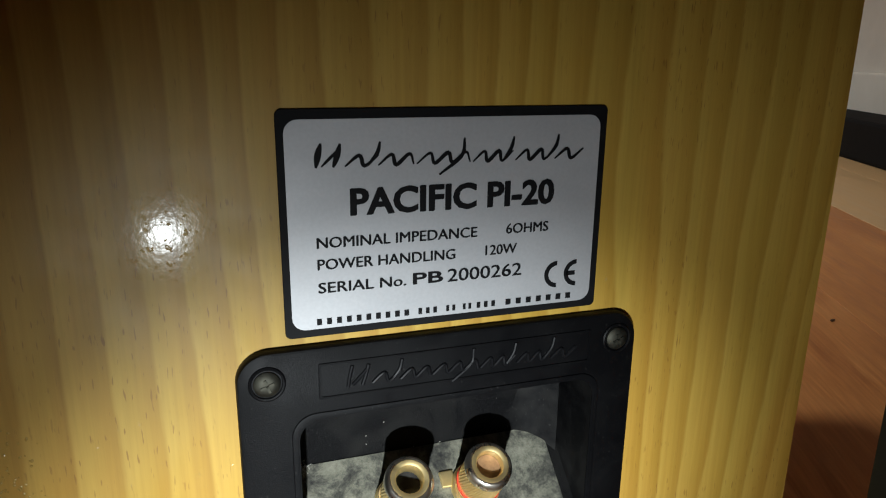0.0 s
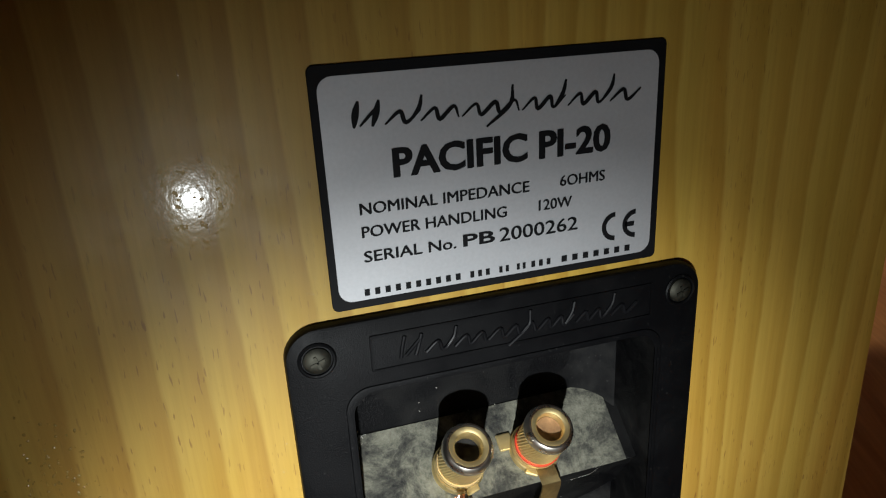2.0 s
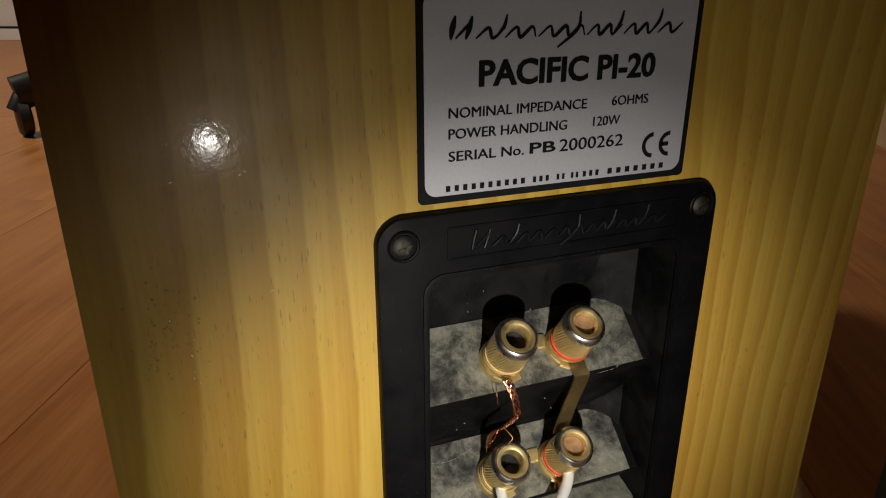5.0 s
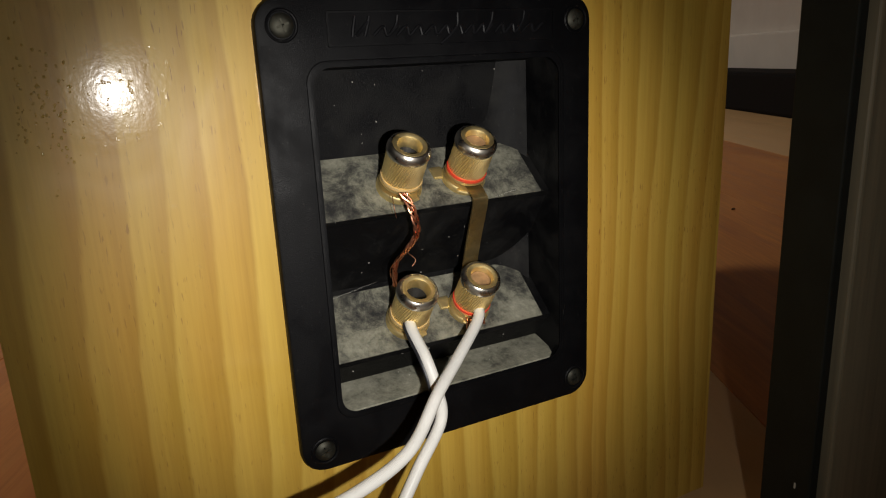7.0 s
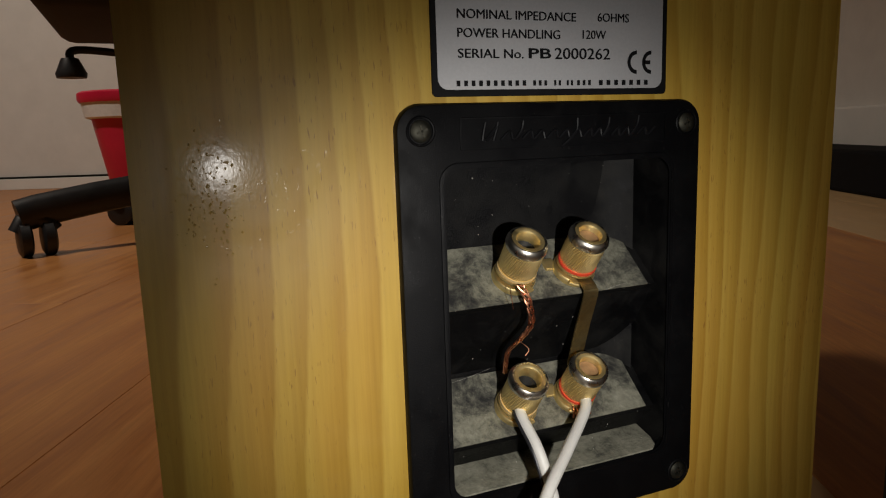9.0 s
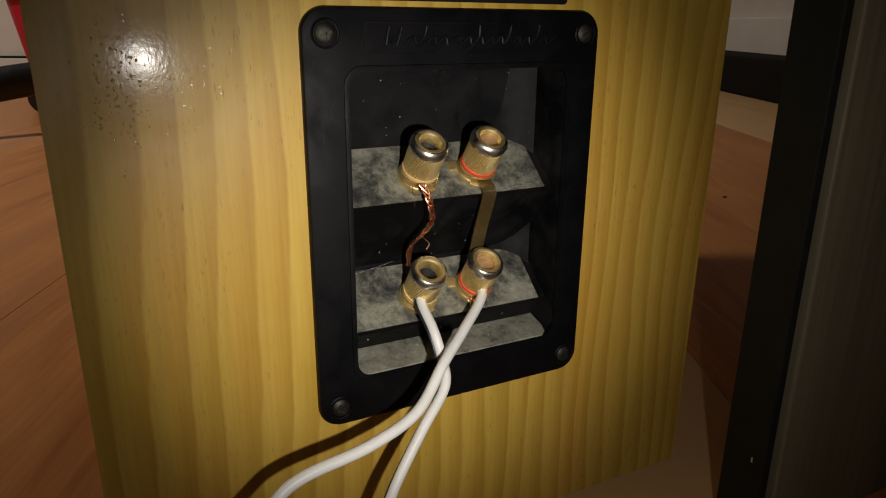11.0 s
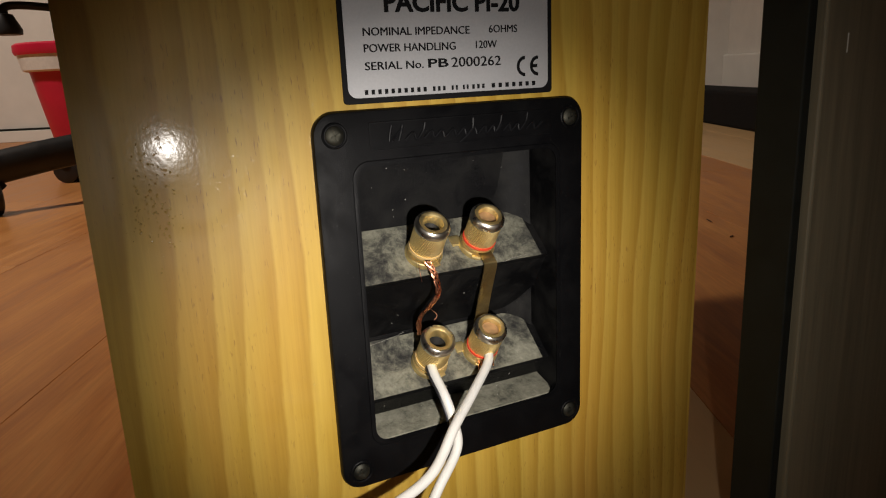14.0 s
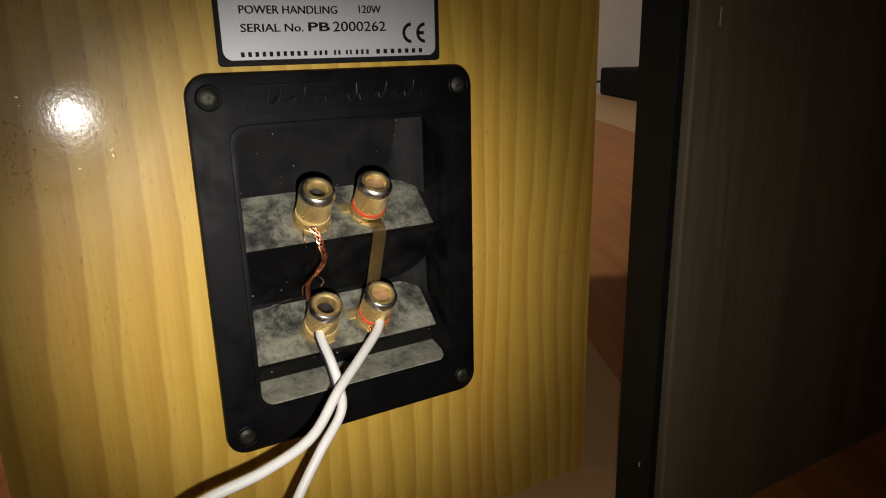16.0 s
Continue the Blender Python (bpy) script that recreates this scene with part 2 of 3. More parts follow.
def lathe(profile, sides=40, m=None, bm=None):
    """A solid of revolution round z from (radius, height) pairs."""
    bm = bm or bmesh.new()
    m = m or Matrix()
    rings = []
    for r, h in profile:
        if r < 1e-7:
            rings.append([bm.verts.new(m @ Vector((0, 0, h)))])
        else:
            rings.append([bm.verts.new(m @ Vector((r * math.cos(a), r * math.sin(a), h))) for a in (2 * math.pi * k / sides for k in range(sides))])
    for a, b in zip(rings, rings[1:]):
        for k in range(sides):
            j = (k + 1) % sides
            if len(a) == 1 and len(b) == 1:
                continue
            if len(a) == 1:
                bm.faces.new((a[0], b[k], b[j]))
            elif len(b) == 1:
                bm.faces.new((a[k], a[j], b[0]))
            else:
                bm.faces.new((a[k], a[j], b[j], b[k]))
    return bm


def smooth_path(points, steps=10):
    """A Catmull-Rom curve through the points."""
    pts = [Vector(p) for p in points]
    pts = [2 * pts[0] - pts[1]] + pts + [2 * pts[-1] - pts[-2]]
    out = []
    for a, b, c, d in zip(pts, pts[1:], pts[2:], pts[3:]):
        for k in range(steps):
            t = k / steps
            out.append(0.5 * (2 * b + (c - a) * t + (2 * a - 5 * b + 4 * c - d) * t * t + (3 * b - a - 3 * c + d) * t ** 3))
    return out + [pts[-2]]


def tube(points, radius, sides=12, bm=None, flat=1.0, side_axis=None):
    """A round (or flattened) tube along points, with closed ends."""
    bm = bm or bmesh.new()
    rings, n = [], None
    for i, p in enumerate(points):
        d = (points[min(i + 1, len(points) - 1)] - points[max(i - 1, 0)]).normalized()
        if n is None:
            n = (Vector(side_axis) if side_axis else d.orthogonal())
        n = (n - d * n.dot(d)).normalized()
        b = d.cross(n)
        rings.append([bm.verts.new(p + radius * (math.cos(a) * n + flat * math.sin(a) * b)) for a in (2 * math.pi * k / sides for k in range(sides))])
    for a, b in zip(rings, rings[1:]):
        for k in range(sides):
            j = (k + 1) % sides
            bm.faces.new((a[k], a[j], b[j], b[k]))
    bm.faces.new(rings[0][::-1])
    bm.faces.new(rings[-1])
    return bm


def rounded(x0, x1, z0, z1, r, seg=6):
    """Corner-rounded rectangle in the x-z plane, as (x, z) pairs."""
    out = []
    for cx, cz, a0 in ((x1 - r, z1 - r, 0), (x0 + r, z1 - r, 90), (x0 + r, z0 + r, 180), (x1 - r, z0 + r, 270)):
        for k in range(seg + 1):
            a = radians(a0 + 90 * k / seg)
            out.append((cx + r * math.cos(a), cz + r * math.sin(a)))
    return out


def slab(loop, y0, y1, bevel=0.0):
    """A flat plate with the outline loop; y1 is the face towards -y, with a small rounded rim."""
    bm = bmesh.new()
    back = [bm.verts.new((x, y0, z)) for x, z in loop]
    n = len(loop)
    cx, cz = sum(p[0] for p in loop) / n, sum(p[1] for p in loop) / n
    mid = [bm.verts.new((x, y1 + bevel, z)) for x, z in loop]
    rings = [back, mid]
    if bevel:
        def inset(p):
            v = Vector((p[0] - cx, p[1] - cz))
            return p[0] - math.copysign(min(bevel, abs(v.x)), v.x), p[1] - math.copysign(min(bevel, abs(v.y)), v.y)
        rings.append([bm.verts.new((inset(p)[0], y1, inset(p)[1])) for p in loop])
    for a, b in zip(rings, rings[1:]):
        for k in range(n):
            j = (k + 1) % n
            bm.faces.new((a[k], a[j], b[j], b[k]))
    bm.faces.new(back)
    bm.faces.new(rings[-1])
    return bm


def ring_plate(outer, inner, y0, y1, bevel=0.0008):
    """A frame between two outlines of the same number of points, with rounded rims."""
    bm = bmesh.new()
    n = len(outer)

    def shrink(loop, by):
        cx, cz = sum(p[0] for p in loop) / n, sum(p[1] for p in loop) / n
        return [(x - math.copysign(by, x - cx), z - math.copysign(by, z - cz)) for x, z in loop]
    loops = [(outer, y0), (outer, y1 + bevel), (shrink(outer, bevel * 0.3), y1 + bevel * 0.3), (shrink(outer, bevel), y1),
             (shrink(inner, -bevel), y1), (shrink(inner, -bevel * 0.3), y1 + bevel * 0.3), (inner, y1 + bevel), (inner, y0)]
    rings = [[bm.verts.new((x, y, z)) for x, z in loop] for loop, y in loops]
    for a, b in zip(rings, rings[1:] + rings[:1]):
        for k in range(n):
            j = (k + 1) % n
            bm.faces.new((a[k], a[j], b[j], b[k]))
    return bm


def text_part(words, x0, x1, z0, height, y, material, parent, bold=0.0, heavy=0.0, name="lettering"):
    """Flat printed words from x0 to x1 on the baseline z0, facing -y."""
    cu = bpy.data.curves.new(name, "FONT")
    cu.body, cu.size, cu.offset, cu.resolution_u = words, 1.0, bold, 3
    tmp = bpy.data.objects.new(name, cu)
    scene.collection.objects.link(tmp)
    bpy.context.view_layer.update()
    me = bpy.data.meshes.new_from_object(tmp.evaluated_get(bpy.context.evaluated_depsgraph_get()))
    bpy.data.objects.remove(tmp)
    xs = [v.co.x for v in me.vertices]
    lo, hi, top = min(xs), max(xs), 0.69
    for v in me.vertices:
        v.co = Vector((x0 + (v.co.x - lo) / (hi - lo) * (x1 - x0), y, z0 + v.co.y / top * height))
    if heavy:
        bm = bmesh.new()
        bm.from_mesh(me)
        twin = bmesh.ops.duplicate(bm, geom=bm.verts[:] + bm.edges[:] + bm.faces[:])["geom"]
        for v in twin:
            if isinstance(v, bmesh.types.BMVert):
                v.co += Vector((heavy, -0.000006, heavy * 0.4))
        bm.to_mesh(me)
        bm.free()
    me.materials.append(material)
    ob = new(name, me)
    ob.parent = parent
    return ob


# ---- the room ----
TURN = 65.0   # the planks and the side wall run at this angle
U = Vector((math.cos(radians(TURN)), math.sin(radians(TURN)), 0))
V = Vector((U.y, -U.x, 0))


def room(u, v, z=0.0):
    return U * u + V * v + Vector((0, 0, z))


ROOM = Matrix.Rotation(radians(TURN - 90), 4, "Z")   # local x is V, local y is U


def room_box(name, lo, hi, material, label="", bevel=0.0, category="", kind="structure"):
    ob = part(name, box(lo, hi, bevel), material)
    ob.matrix_world = ROOM
    return tagged(ob, label, category or name.split("_")[0], "", kind)


U0, U1, V0, V1, TOP = -1.6, 2.30, -2.556, 1.06, 2.4
floor = room_box("floor", (V0 - 0.1, U0 - 0.1, -0.06), (V1 + 0.1, U1 + 0.1, -0.009), plain("underlay", (0.05, 0.035, 0.025), 0.9), "orange-brown oak laminate floor of long planks")
room_box("ceiling", (V0 - 0.1, U0 - 0.1, TOP), (V1 + 0.1, U1 + 0.1, TOP + 0.06), PAINT, "plain white painted ceiling")
room_box("wall_north", (V0 - 0.1, U1, 0), (V1 + 0.1, U1 + 0.1, TOP), PAINT, "plain white painted wall")
# south and west walls are unseen; dark to keep bounce off the speaker's back
room_box("wall_south", (V0 - 0.1, U0 - 0.1, 0), (V1 + 0.1, U0, TOP), BOUNCE_CUT, "unseen closing wall, made dark brown to cut bounce light")
room_box("wall_east", (V1, U0, 0), (V1 + 0.1, U1, TOP), PAINT, "plain white painted wall")
room_box("wall_west", (V0 - 0.1, U0, 0), (V0, U1, TOP), BOUNCE_CUT, "unseen closing wall, made dark brown to cut bounce light")
room_box("baseboard_east", (V1 - 0.018, U0, 0), (V1 - 0.001, U1, 0.19), GLOSS, "white gloss skirting board along the wall", 0.006, "baseboard")

room_box("baseboard_north", (V0, U1 - 0.016, 0), (V1 - 0.02, U1 - 0.001, 0.039), GLOSS, "low white gloss skirting board along the wall", 0.002, "baseboard")
# near-black strip that draws the shadow line above the skirting
room_box("trim", (V0, U1 - 0.010, 0.0395), (V1 - 0.02, U1 - 0.001, 0.0465), EDGE, "thin dark strip drawn as the shadow gap over the skirting board", 0.0, "trim")

# ---- the loudspeaker ----
SX0, SX1, SD, SH = -0.1007, 0.0995, 0.25, 0.36
speaker = empty("loudspeaker", (0, 0, 0), "beech-veneered bookshelf loudspeaker seen from its back, standing on the floor", "loudspeaker")


def cabinet():
    """The box, with the opening for the terminal cup in its back."""
    bm = bmesh.new()
    hx0, hx1, hz0, hz1, depth = -0.0375, 0.039, 0.0645, 0.159, 0.06
    xs, zs = (SX0, hx0, hx1, SX1), (0.0, hz0, hz1, SH)
    g = [[bm.verts.new((x, 0, z)) for x in xs] for z in zs]
    f = {(i, j): bm.verts.new((xs[i], SD, zs[j])) for i in (0, 3) for j in (0, 3)}
    for j in range(3):
        for i in range(3):
            if (i, j) != (1, 1):
                bm.faces.new((g[j][i], g[j][i + 1], g[j + 1][i + 1], g[j + 1][i]))
    bm.faces.new((f[0, 0], f[3, 0], f[3, 3], f[0, 3]))
    bm.faces.new((*g[0], f[3, 0], f[0, 0]))
    bm.faces.new((*g[3], f[3, 3], f[0, 3]))
    bm.faces.new((*[g[j][0] for j in range(4)], f[0, 3], f[0, 0]))
    bm.faces.new((*[g[j][3] for j in range(4)], f[3, 3], f[3, 0]))
    hole = [g[1][1], g[1][2], g[2][2], g[2][1]]
    deep = [bm.verts.new((v.co.x, depth, v.co.z)) for v in hole]
    for k in range(4):
        j = (k + 1) % 4
        bm.faces.new((hole[k], hole[j], deep[j], deep[k]))
    bm.faces.new(deep)
    rim = [e for e in bm.edges if all(abs(v.co.x - SX0) < 1e-6 or abs(v.co.x - SX1) < 1e-6 or abs(v.co.z) < 1e-6 or abs(v.co.z - SH) < 1e-6 for v in e.verts)
           and len({round(q, 6) for q in e.calc_length() * Vector((1, 1, 1))}) and e.calc_face_angle(0) > 1.0]
    bmesh.ops.bevel(bm, geom=rim, offset=0.0025, segments=3, affect="EDGES", profile=0.5)
    return bm


part("cabinet", cabinet(), BEECH, speaker, "golden beech veneer box", True)

# dried crumbs stuck to the veneer
def crumbs(cx, cz, wide, tall, count, seed):
    rng = random.Random(seed)
    bm = bmesh.new()
    for _ in range(count):
        r = rng.uniform(0.00010, 0.00034)
        long = rng.uniform(0.8, 1.9)
        m = Matrix.Translation((rng.gauss(cx, wide), -0.00002, rng.gauss(cz, tall))) @ Matrix.Rotation(rng.uniform(-0.5, 0.5), 4, "Y") @ Matrix.Diagonal((r, 0.00014, r * long, 1))
        made = bmesh.ops.create_icosphere(bm, subdivisions=1, radius=1.0, matrix=m)["verts"]
        for v in made:
            v.co.x += rng.uniform(-0.25, 0.25) * r
            v.co.z += rng.uniform(-0.25, 0.25) * r
    return bm


part("crumbs", crumbs(-0.0856, 0.1480, 0.0034, 0.0060, 105, 4), CRUMB, speaker, "dried brown crumbs", True)

# rating plate
LX0, LX1, LZ0, LZ1 = -0.0342, 0.0338, 0.1701, 0.2142
plate = part("rating_plate", slab(rounded(LX0, LX1, LZ0, LZ1, 0.0012), 0.0, -0.0005, 0.0001), BLACK, speaker, "black-bordered silver rating plate with printed words")
part("silver_face", slab(rounded(LX0 + 0.0014, LX1 - 0.0016, LZ0 + 0.0016, LZ1 - 0.0019, 0.0026), -0.0004, -0.00062), SILVER, plate, "silver foil face")
TY = -0.00072
text_part("PACIFIC PI-20", -0.0210, 0.0220, 0.1942, 0.0049, TY, BLACK, plate, 0.026, 0.00022)
text_part("NOMINAL IMPEDANCE", -0.0276, 0.0050, 0.1880, 0.0021, TY, BLACK, plate, 0.0, 0.00016)
text_part("6OHMS", 0.0115, 0.0211, 0.1882, 0.0021, TY, BLACK, plate, 0.0, 0.00016)
text_part("POWER HANDLING", -0.0276, 0.0003, 0.1837, 0.0021, TY, BLACK, plate, 0.0, 0.00016)
text_part("120W", 0.0070, 0.0140, 0.1839, 0.0021, TY, BLACK, plate, 0.0, 0.00016)
text_part("SERIAL No.", -0.0276, -0.0101, 0.1790, 0.0021, TY, BLACK, plate, 0.0, 0.00016)
text_part("PB", -0.0086, -0.0021, 0.1791, 0.0023, TY, BLACK, plate, 0.025)
text_part("2000262", -0.0012, 0.0153, 0.1789, 0.0027, TY, BLACK, plate, 0.0, 0.00016)


def arc_stroke(bm, cx, cz, r, a0, a1, w, y):
    n = 20
    inner, outer = [], []
    for k in range(n + 1):
        a = radians(a0 + (a1 - a0) * k / n)
        inner.append(bm.verts.new((cx + (r - w) * math.cos(a), y, cz + (r - w) * math.sin(a))))
        outer.append(bm.verts.new((cx + r * math.cos(a), y, cz + r * math.sin(a))))
    for k in range(n):
        bm.faces.new((inner[k], outer[k], outer[k + 1], inner[k + 1]))


def quad(bm, pts, y):
    bm.faces.new([bm.verts.new((x, y, z)) for x, z in pts])


bm = bmesh.new()
arc_stroke(bm, 0.0239, 0.1783, 0.0030, 90, 270, 0.0010, TY)
part("conformity_mark", bm, BLACK, plate)
bm = bmesh.new()
arc_stroke(bm, 0.0286, 0.1783, 0.0030, 90, 270, 0.0010, TY)
quad(bm, [(0.0262, 0.1778), (0.0283, 0.1778), (0.0283, 0.1788), (0.0262, 0.1788)], TY)
part("conformity_mark", bm, BLACK, plate)
# maker's line: plain bars, one for each of its marks
for a, b, marks in ((-0.0281, -0.0084, 10), (-0.0074, -0.0026, 3), (-0.0014, 0.0013, 2), (0.0023, 0.0048, 2), (0.0054, 0.0104, 3), (0.0120, 0.0287, 7)):
    step = (b - a) / marks
    for k in range(marks):
        bm = bmesh.new()
        quad(bm, [(a + k * step, 0.1725), (a + (k + 0.5) * step, 0.1725), (a + (k + 0.5) * step, 0.1738), (a + k * step, 0.1738)], TY)
        part("print_bar", bm, BLACK, plate)


def brush(bm, pts, w0, w1, y):
    """A pen stroke of changing width through (x, z) points."""
    path = smooth_path([(x, 0, z) for x, z in pts], 6)
    n = len(path)
    left, right = [], []
    for i, p in enumerate(path):
        d = (path[min(i + 1, n - 1)] - path[max(i - 1, 0)]).normalized()
        w = (w0 + (w1 - w0) * math.sin(math.pi * i / (n - 1))) / 2
        s = Vector((-d.z, 0, d.x)) * w
        left.append(bm.verts.new((p.x + s.x, y, p.z + s.z)))
        right.append(bm.verts.new((p.x - s.x, y, p.z - s.z)))
    for i in range(n - 1):
        bm.faces.new((left[i], left[i + 1], right[i + 1], right[i]))


def emblem_strokes():
    """The maker's emblem as a row of plain slanted slashes over a waving ribbon."""
    out = [([(x, z0), (x - 0.0006, (z0 + z1) / 2), (x - lean, z1)], 0.0004, w) for x, z0, z1, lean, w in (
        (-0.0262, 0.2079, 0.2034, 0.0010, 0.0013), (-0.0226, 0.2078, 0.2034, 0.0014, 0.0012), (-0.0150, 0.2080, 0.2036, 0.0024, 0.0008),
        (0.0020, 0.2083, 0.2012, 0.0052, 0.0008), (0.0126, 0.2083, 0.2037, 0.0022, 0.0008), (0.0226, 0.2085, 0.2037, 0.0026, 0.0008))]
    for x0, x1 in ((-0.0216, -0.0160), (-0.0152, -0.0082), (-0.0076, 0.0034), (0.0040, 0.0118), (0.0132, 0.0212), (0.0220, 0.0277)):
        n = max(3, round((x1 - x0) / 0.0017))
        out.append(([(x0 + (x1 - x0) * k / n + (0.0007 if k % 2 else -0.0002), 0.2045 + 0.0010 * (1 if k % 2 else -1)) for k in range(n + 1)], 0.0003, 0.0008))
    out.append(([(-0.0262, 0.2036), (-0.0226, 0.2070)], 0.0003, 0.0006))
    return out


for i, (pts, w0, w1) in enumerate(emblem_strokes()):
    bm = bmesh.new()
    brush(bm, pts, w0, w1, TY - 0.000004 * i)
    part("emblem_stroke", bm, BLACK, plate)

# terminal panel
PX0, PX1, PZ0, PZ1, PY = -0.0442, 0.0442, 0.0549, 0.1685, -0.0026
RX0, RX1, RZ0, RZ1 = -0.0335, 0.0346, 0.0680, 0.1540
panel = part("terminal_panel", ring_plate(rounded(PX0, PX1, PZ0, PZ1, 0.0062, 8), rounded(RX0, RX1, RZ0, RZ1, 0.0045, 8), 0.0, PY), PANEL, speaker, "black moulded plastic terminal panel with a dusty recess", True)


def cup():
    """The recess: two tilted steps one over the other, side walls and a slanted facet."""
    prof = [(PY + 0.001, RZ1), (0.017, 0.1525), (0.018, 0.1302), (0.003, 0.1170), (0.0045, 0.1155), (0.018, 0.0945), (0.018, 0.0932), (0.003, 0.0800), (0.0036, 0.0786), (0.011, 0.0705), (PY + 0.001, RZ0)]
    bm = bmesh.new()
    l = [bm.verts.new((RX0 + 0.0002, y, z)) for y, z in prof]
    r = [bm.verts.new((RX1 - 0.0002, y, z)) for y, z in prof]
    for k in range(len(prof) - 1):
        bm.faces.new((l[k], r[k], r[k + 1], l[k + 1]))
    back = 0.021
    for side in (l, r):
        edge = [bm.verts.new((side[0].co.x, back, z)) for z in (RZ1, RZ0)]
        bm.faces.new((side[0], edge[0], edge[1], side[-1]))
    return bm


part("recess", cup(), CUP, panel, "scuffed black recess")


def corner_fillet(z0, z1, drop):
    """The rounded back corner of the recess between two heights."""
    bm = bmesh.new()
    cols = []
    for k in range(9):
        a = k / 8
        x, y = 0.0205 + 0.0132 * a, 0.0178 - 0.0052 * a ** 2.4
        foot = z0 - drop * (0.0178 - y)
        cols.append([bm.verts.new((x, y, foot)), bm.verts.new((x, y, z1)), bm.verts.new((x, y + 0.002, z1)), bm.verts.new((x, y + 0.002, foot))])
    for a, b in zip(cols, cols[1:]):
        for q in range(4):
            bm.faces.new((a[q], a[(q + 1) % 4], b[(q + 1) % 4], b[q]))
    bm.faces.new(cols[0])
    bm.faces.new(cols[-1][::-1])
    return bm


# the light these corners catch is put into their greyer colour
part("corner_fillet", corner_fillet(0.1298, 0.1526, 0.88), LIT_CORNER, panel, "rounded corner greyed for the torchlight on it", True)
part("corner_fillet", corner_fillet(0.0928, 0.1060, 0.88), LIT_CORNER, panel, "rounded corner greyed for the torchlight on it", True)


def tilted_slab(x0, x1, y0, z0, y1, z1, t):
    """A thin skin over a sloping surface from its front edge (y0, z0) to its back edge (y1, z1)."""
    bm = bmesh.new()
    n = Vector((0, -(z1 - z0), y1 - y0)).normalized() * t
    a = [Vector((x0, y0, z0)), Vector((x1, y0, z0)), Vector((x1, y1, z1)), Vector((x0, y1, z1))]
    lo, hi = [bm.verts.new(p) for p in a], [bm.verts.new(p + n) for p in a]
    bm.faces.new(lo)
    bm.faces.new(hi)
    for k in range(4):
        bm.faces.new((lo[k], lo[(k + 1) % 4], hi[(k + 1) % 4], hi[k]))
    return bm


part("step", tilted_slab(RX0 + 0.0008, 0.0316, 0.0030, 0.1170, 0.0178, 0.1300, 0.0004), DUSTY, panel, "grey dusty sloping step")
part("step", tilted_slab(RX0 + 0.0008, 0.0316, 0.0030, 0.0800, 0.0178, 0.0930, 0.0004), DUSTY, panel, "grey dusty sloping step")
bm = bmesh.new()
edge = [(RX0 + 0.0034, 0.0), (RX0 + 0.0016, 0.12), (RX0 + 0.0006, 0.38), (RX0 + 0.0004, 1.0), (RX1 - 0.0004, 1.0), (RX1 - 0.0006, 0.38), (RX1 - 0.0016, 0.12), (RX1 - 0.0034, 0.0)]
low_rim = [bm.verts.new((x, PY + 0.0014 + 0.012 * k, 0.0682 + 0.0025 * k)) for x, k in edge]
top_rim = [bm.verts.new(v.co + Vector((0, 0, 0.0005))) for v in low_rim]
bm.faces.new(low_rim)
bm.faces.new(top_rim)
for k in range(len(edge)):
    j = (k + 1) % len(edge)
    bm.faces.new((low_rim[k], low_rim[j], top_rim[j], top_rim[k]))
part("sill", bm, FELTED, panel, "grey dusty lower ledge")
part("recess_lip", ring_plate(rounded(RX0 - 0.0007, RX1 + 0.0007, RZ0 - 0.0007, RZ1 + 0.0007, 0.005, 8), rounded(RX0 + 0.0001, RX1 - 0.0001, RZ0 + 0.0001, RZ1 - 0.0001, 0.0044, 8), PY + 0.0012, PY - 0.0004, 0.0003), PANEL, panel, "", True)
# raised nameplate frame with embossed strokes
part("emblem_frame", ring_plate(rounded(-0.0285, 0.0322, 0.1575, 0.1652, 0.0004, 2), rounded(-0.0281, 0.0318, 0.1579, 0.1648, 0.0003, 2), PY + 0.0003, PY - 0.0003, 0.0001), PANEL, panel)
for pts, w0, w1 in emblem_strokes():
    raised = smooth_path([((x + 0.0002) * 0.92 + 0.0022, PY - 0.0001, 0.1611 + (z - 0.2050) * 0.98) for x, z in pts], 5)
    part("embossed_stroke", tube(raised, 0.00040, 8), SHEEN, panel, "", True)


def screw(x, z):
    m = Matrix.Translation((x, PY, z)) @ Matrix.Rotation(radians(90), 4, "X")
    bm = lathe([(0.0036, -0.0002), (0.0036, 0.0003), (0.0033, 0.0005), (0.0030, 0.0004), (0.0028, -0.0003), (0.0, -0.0003)], 28, m)
    ob = part("screw_seat", bm, PANEL, panel, "", True)
    bm = lathe([(0.0027, -0.0003), (0.0026, 0.0004), (0.0020, 0.0009), (0.0010, 0.0011), (0.0, 0.0011)], 24, m)
    for a in (20, 110):
        turn = m @ Matrix.Rotation(radians(a), 4, "Z")
        made = bmesh.ops.create_cube(bm, size=1.0)["verts"]
        for v in made:
            v.co = turn @ Vector((v.co.x * 0.0028, v.co.y * 0.0005, 0.0010 + v.co.z * 0.0006))
    part("screw", bm, STEEL, panel, "dull steel cross-head screw", True)


for x, z in ((-0.0384, 0.1623), (0.0390, 0.1623), (-0.0384, 0.0607), (0.0390, 0.0607)):
    screw(x, z)

# binding posts
AXIS = Vector((0, -0.60, 0.80))


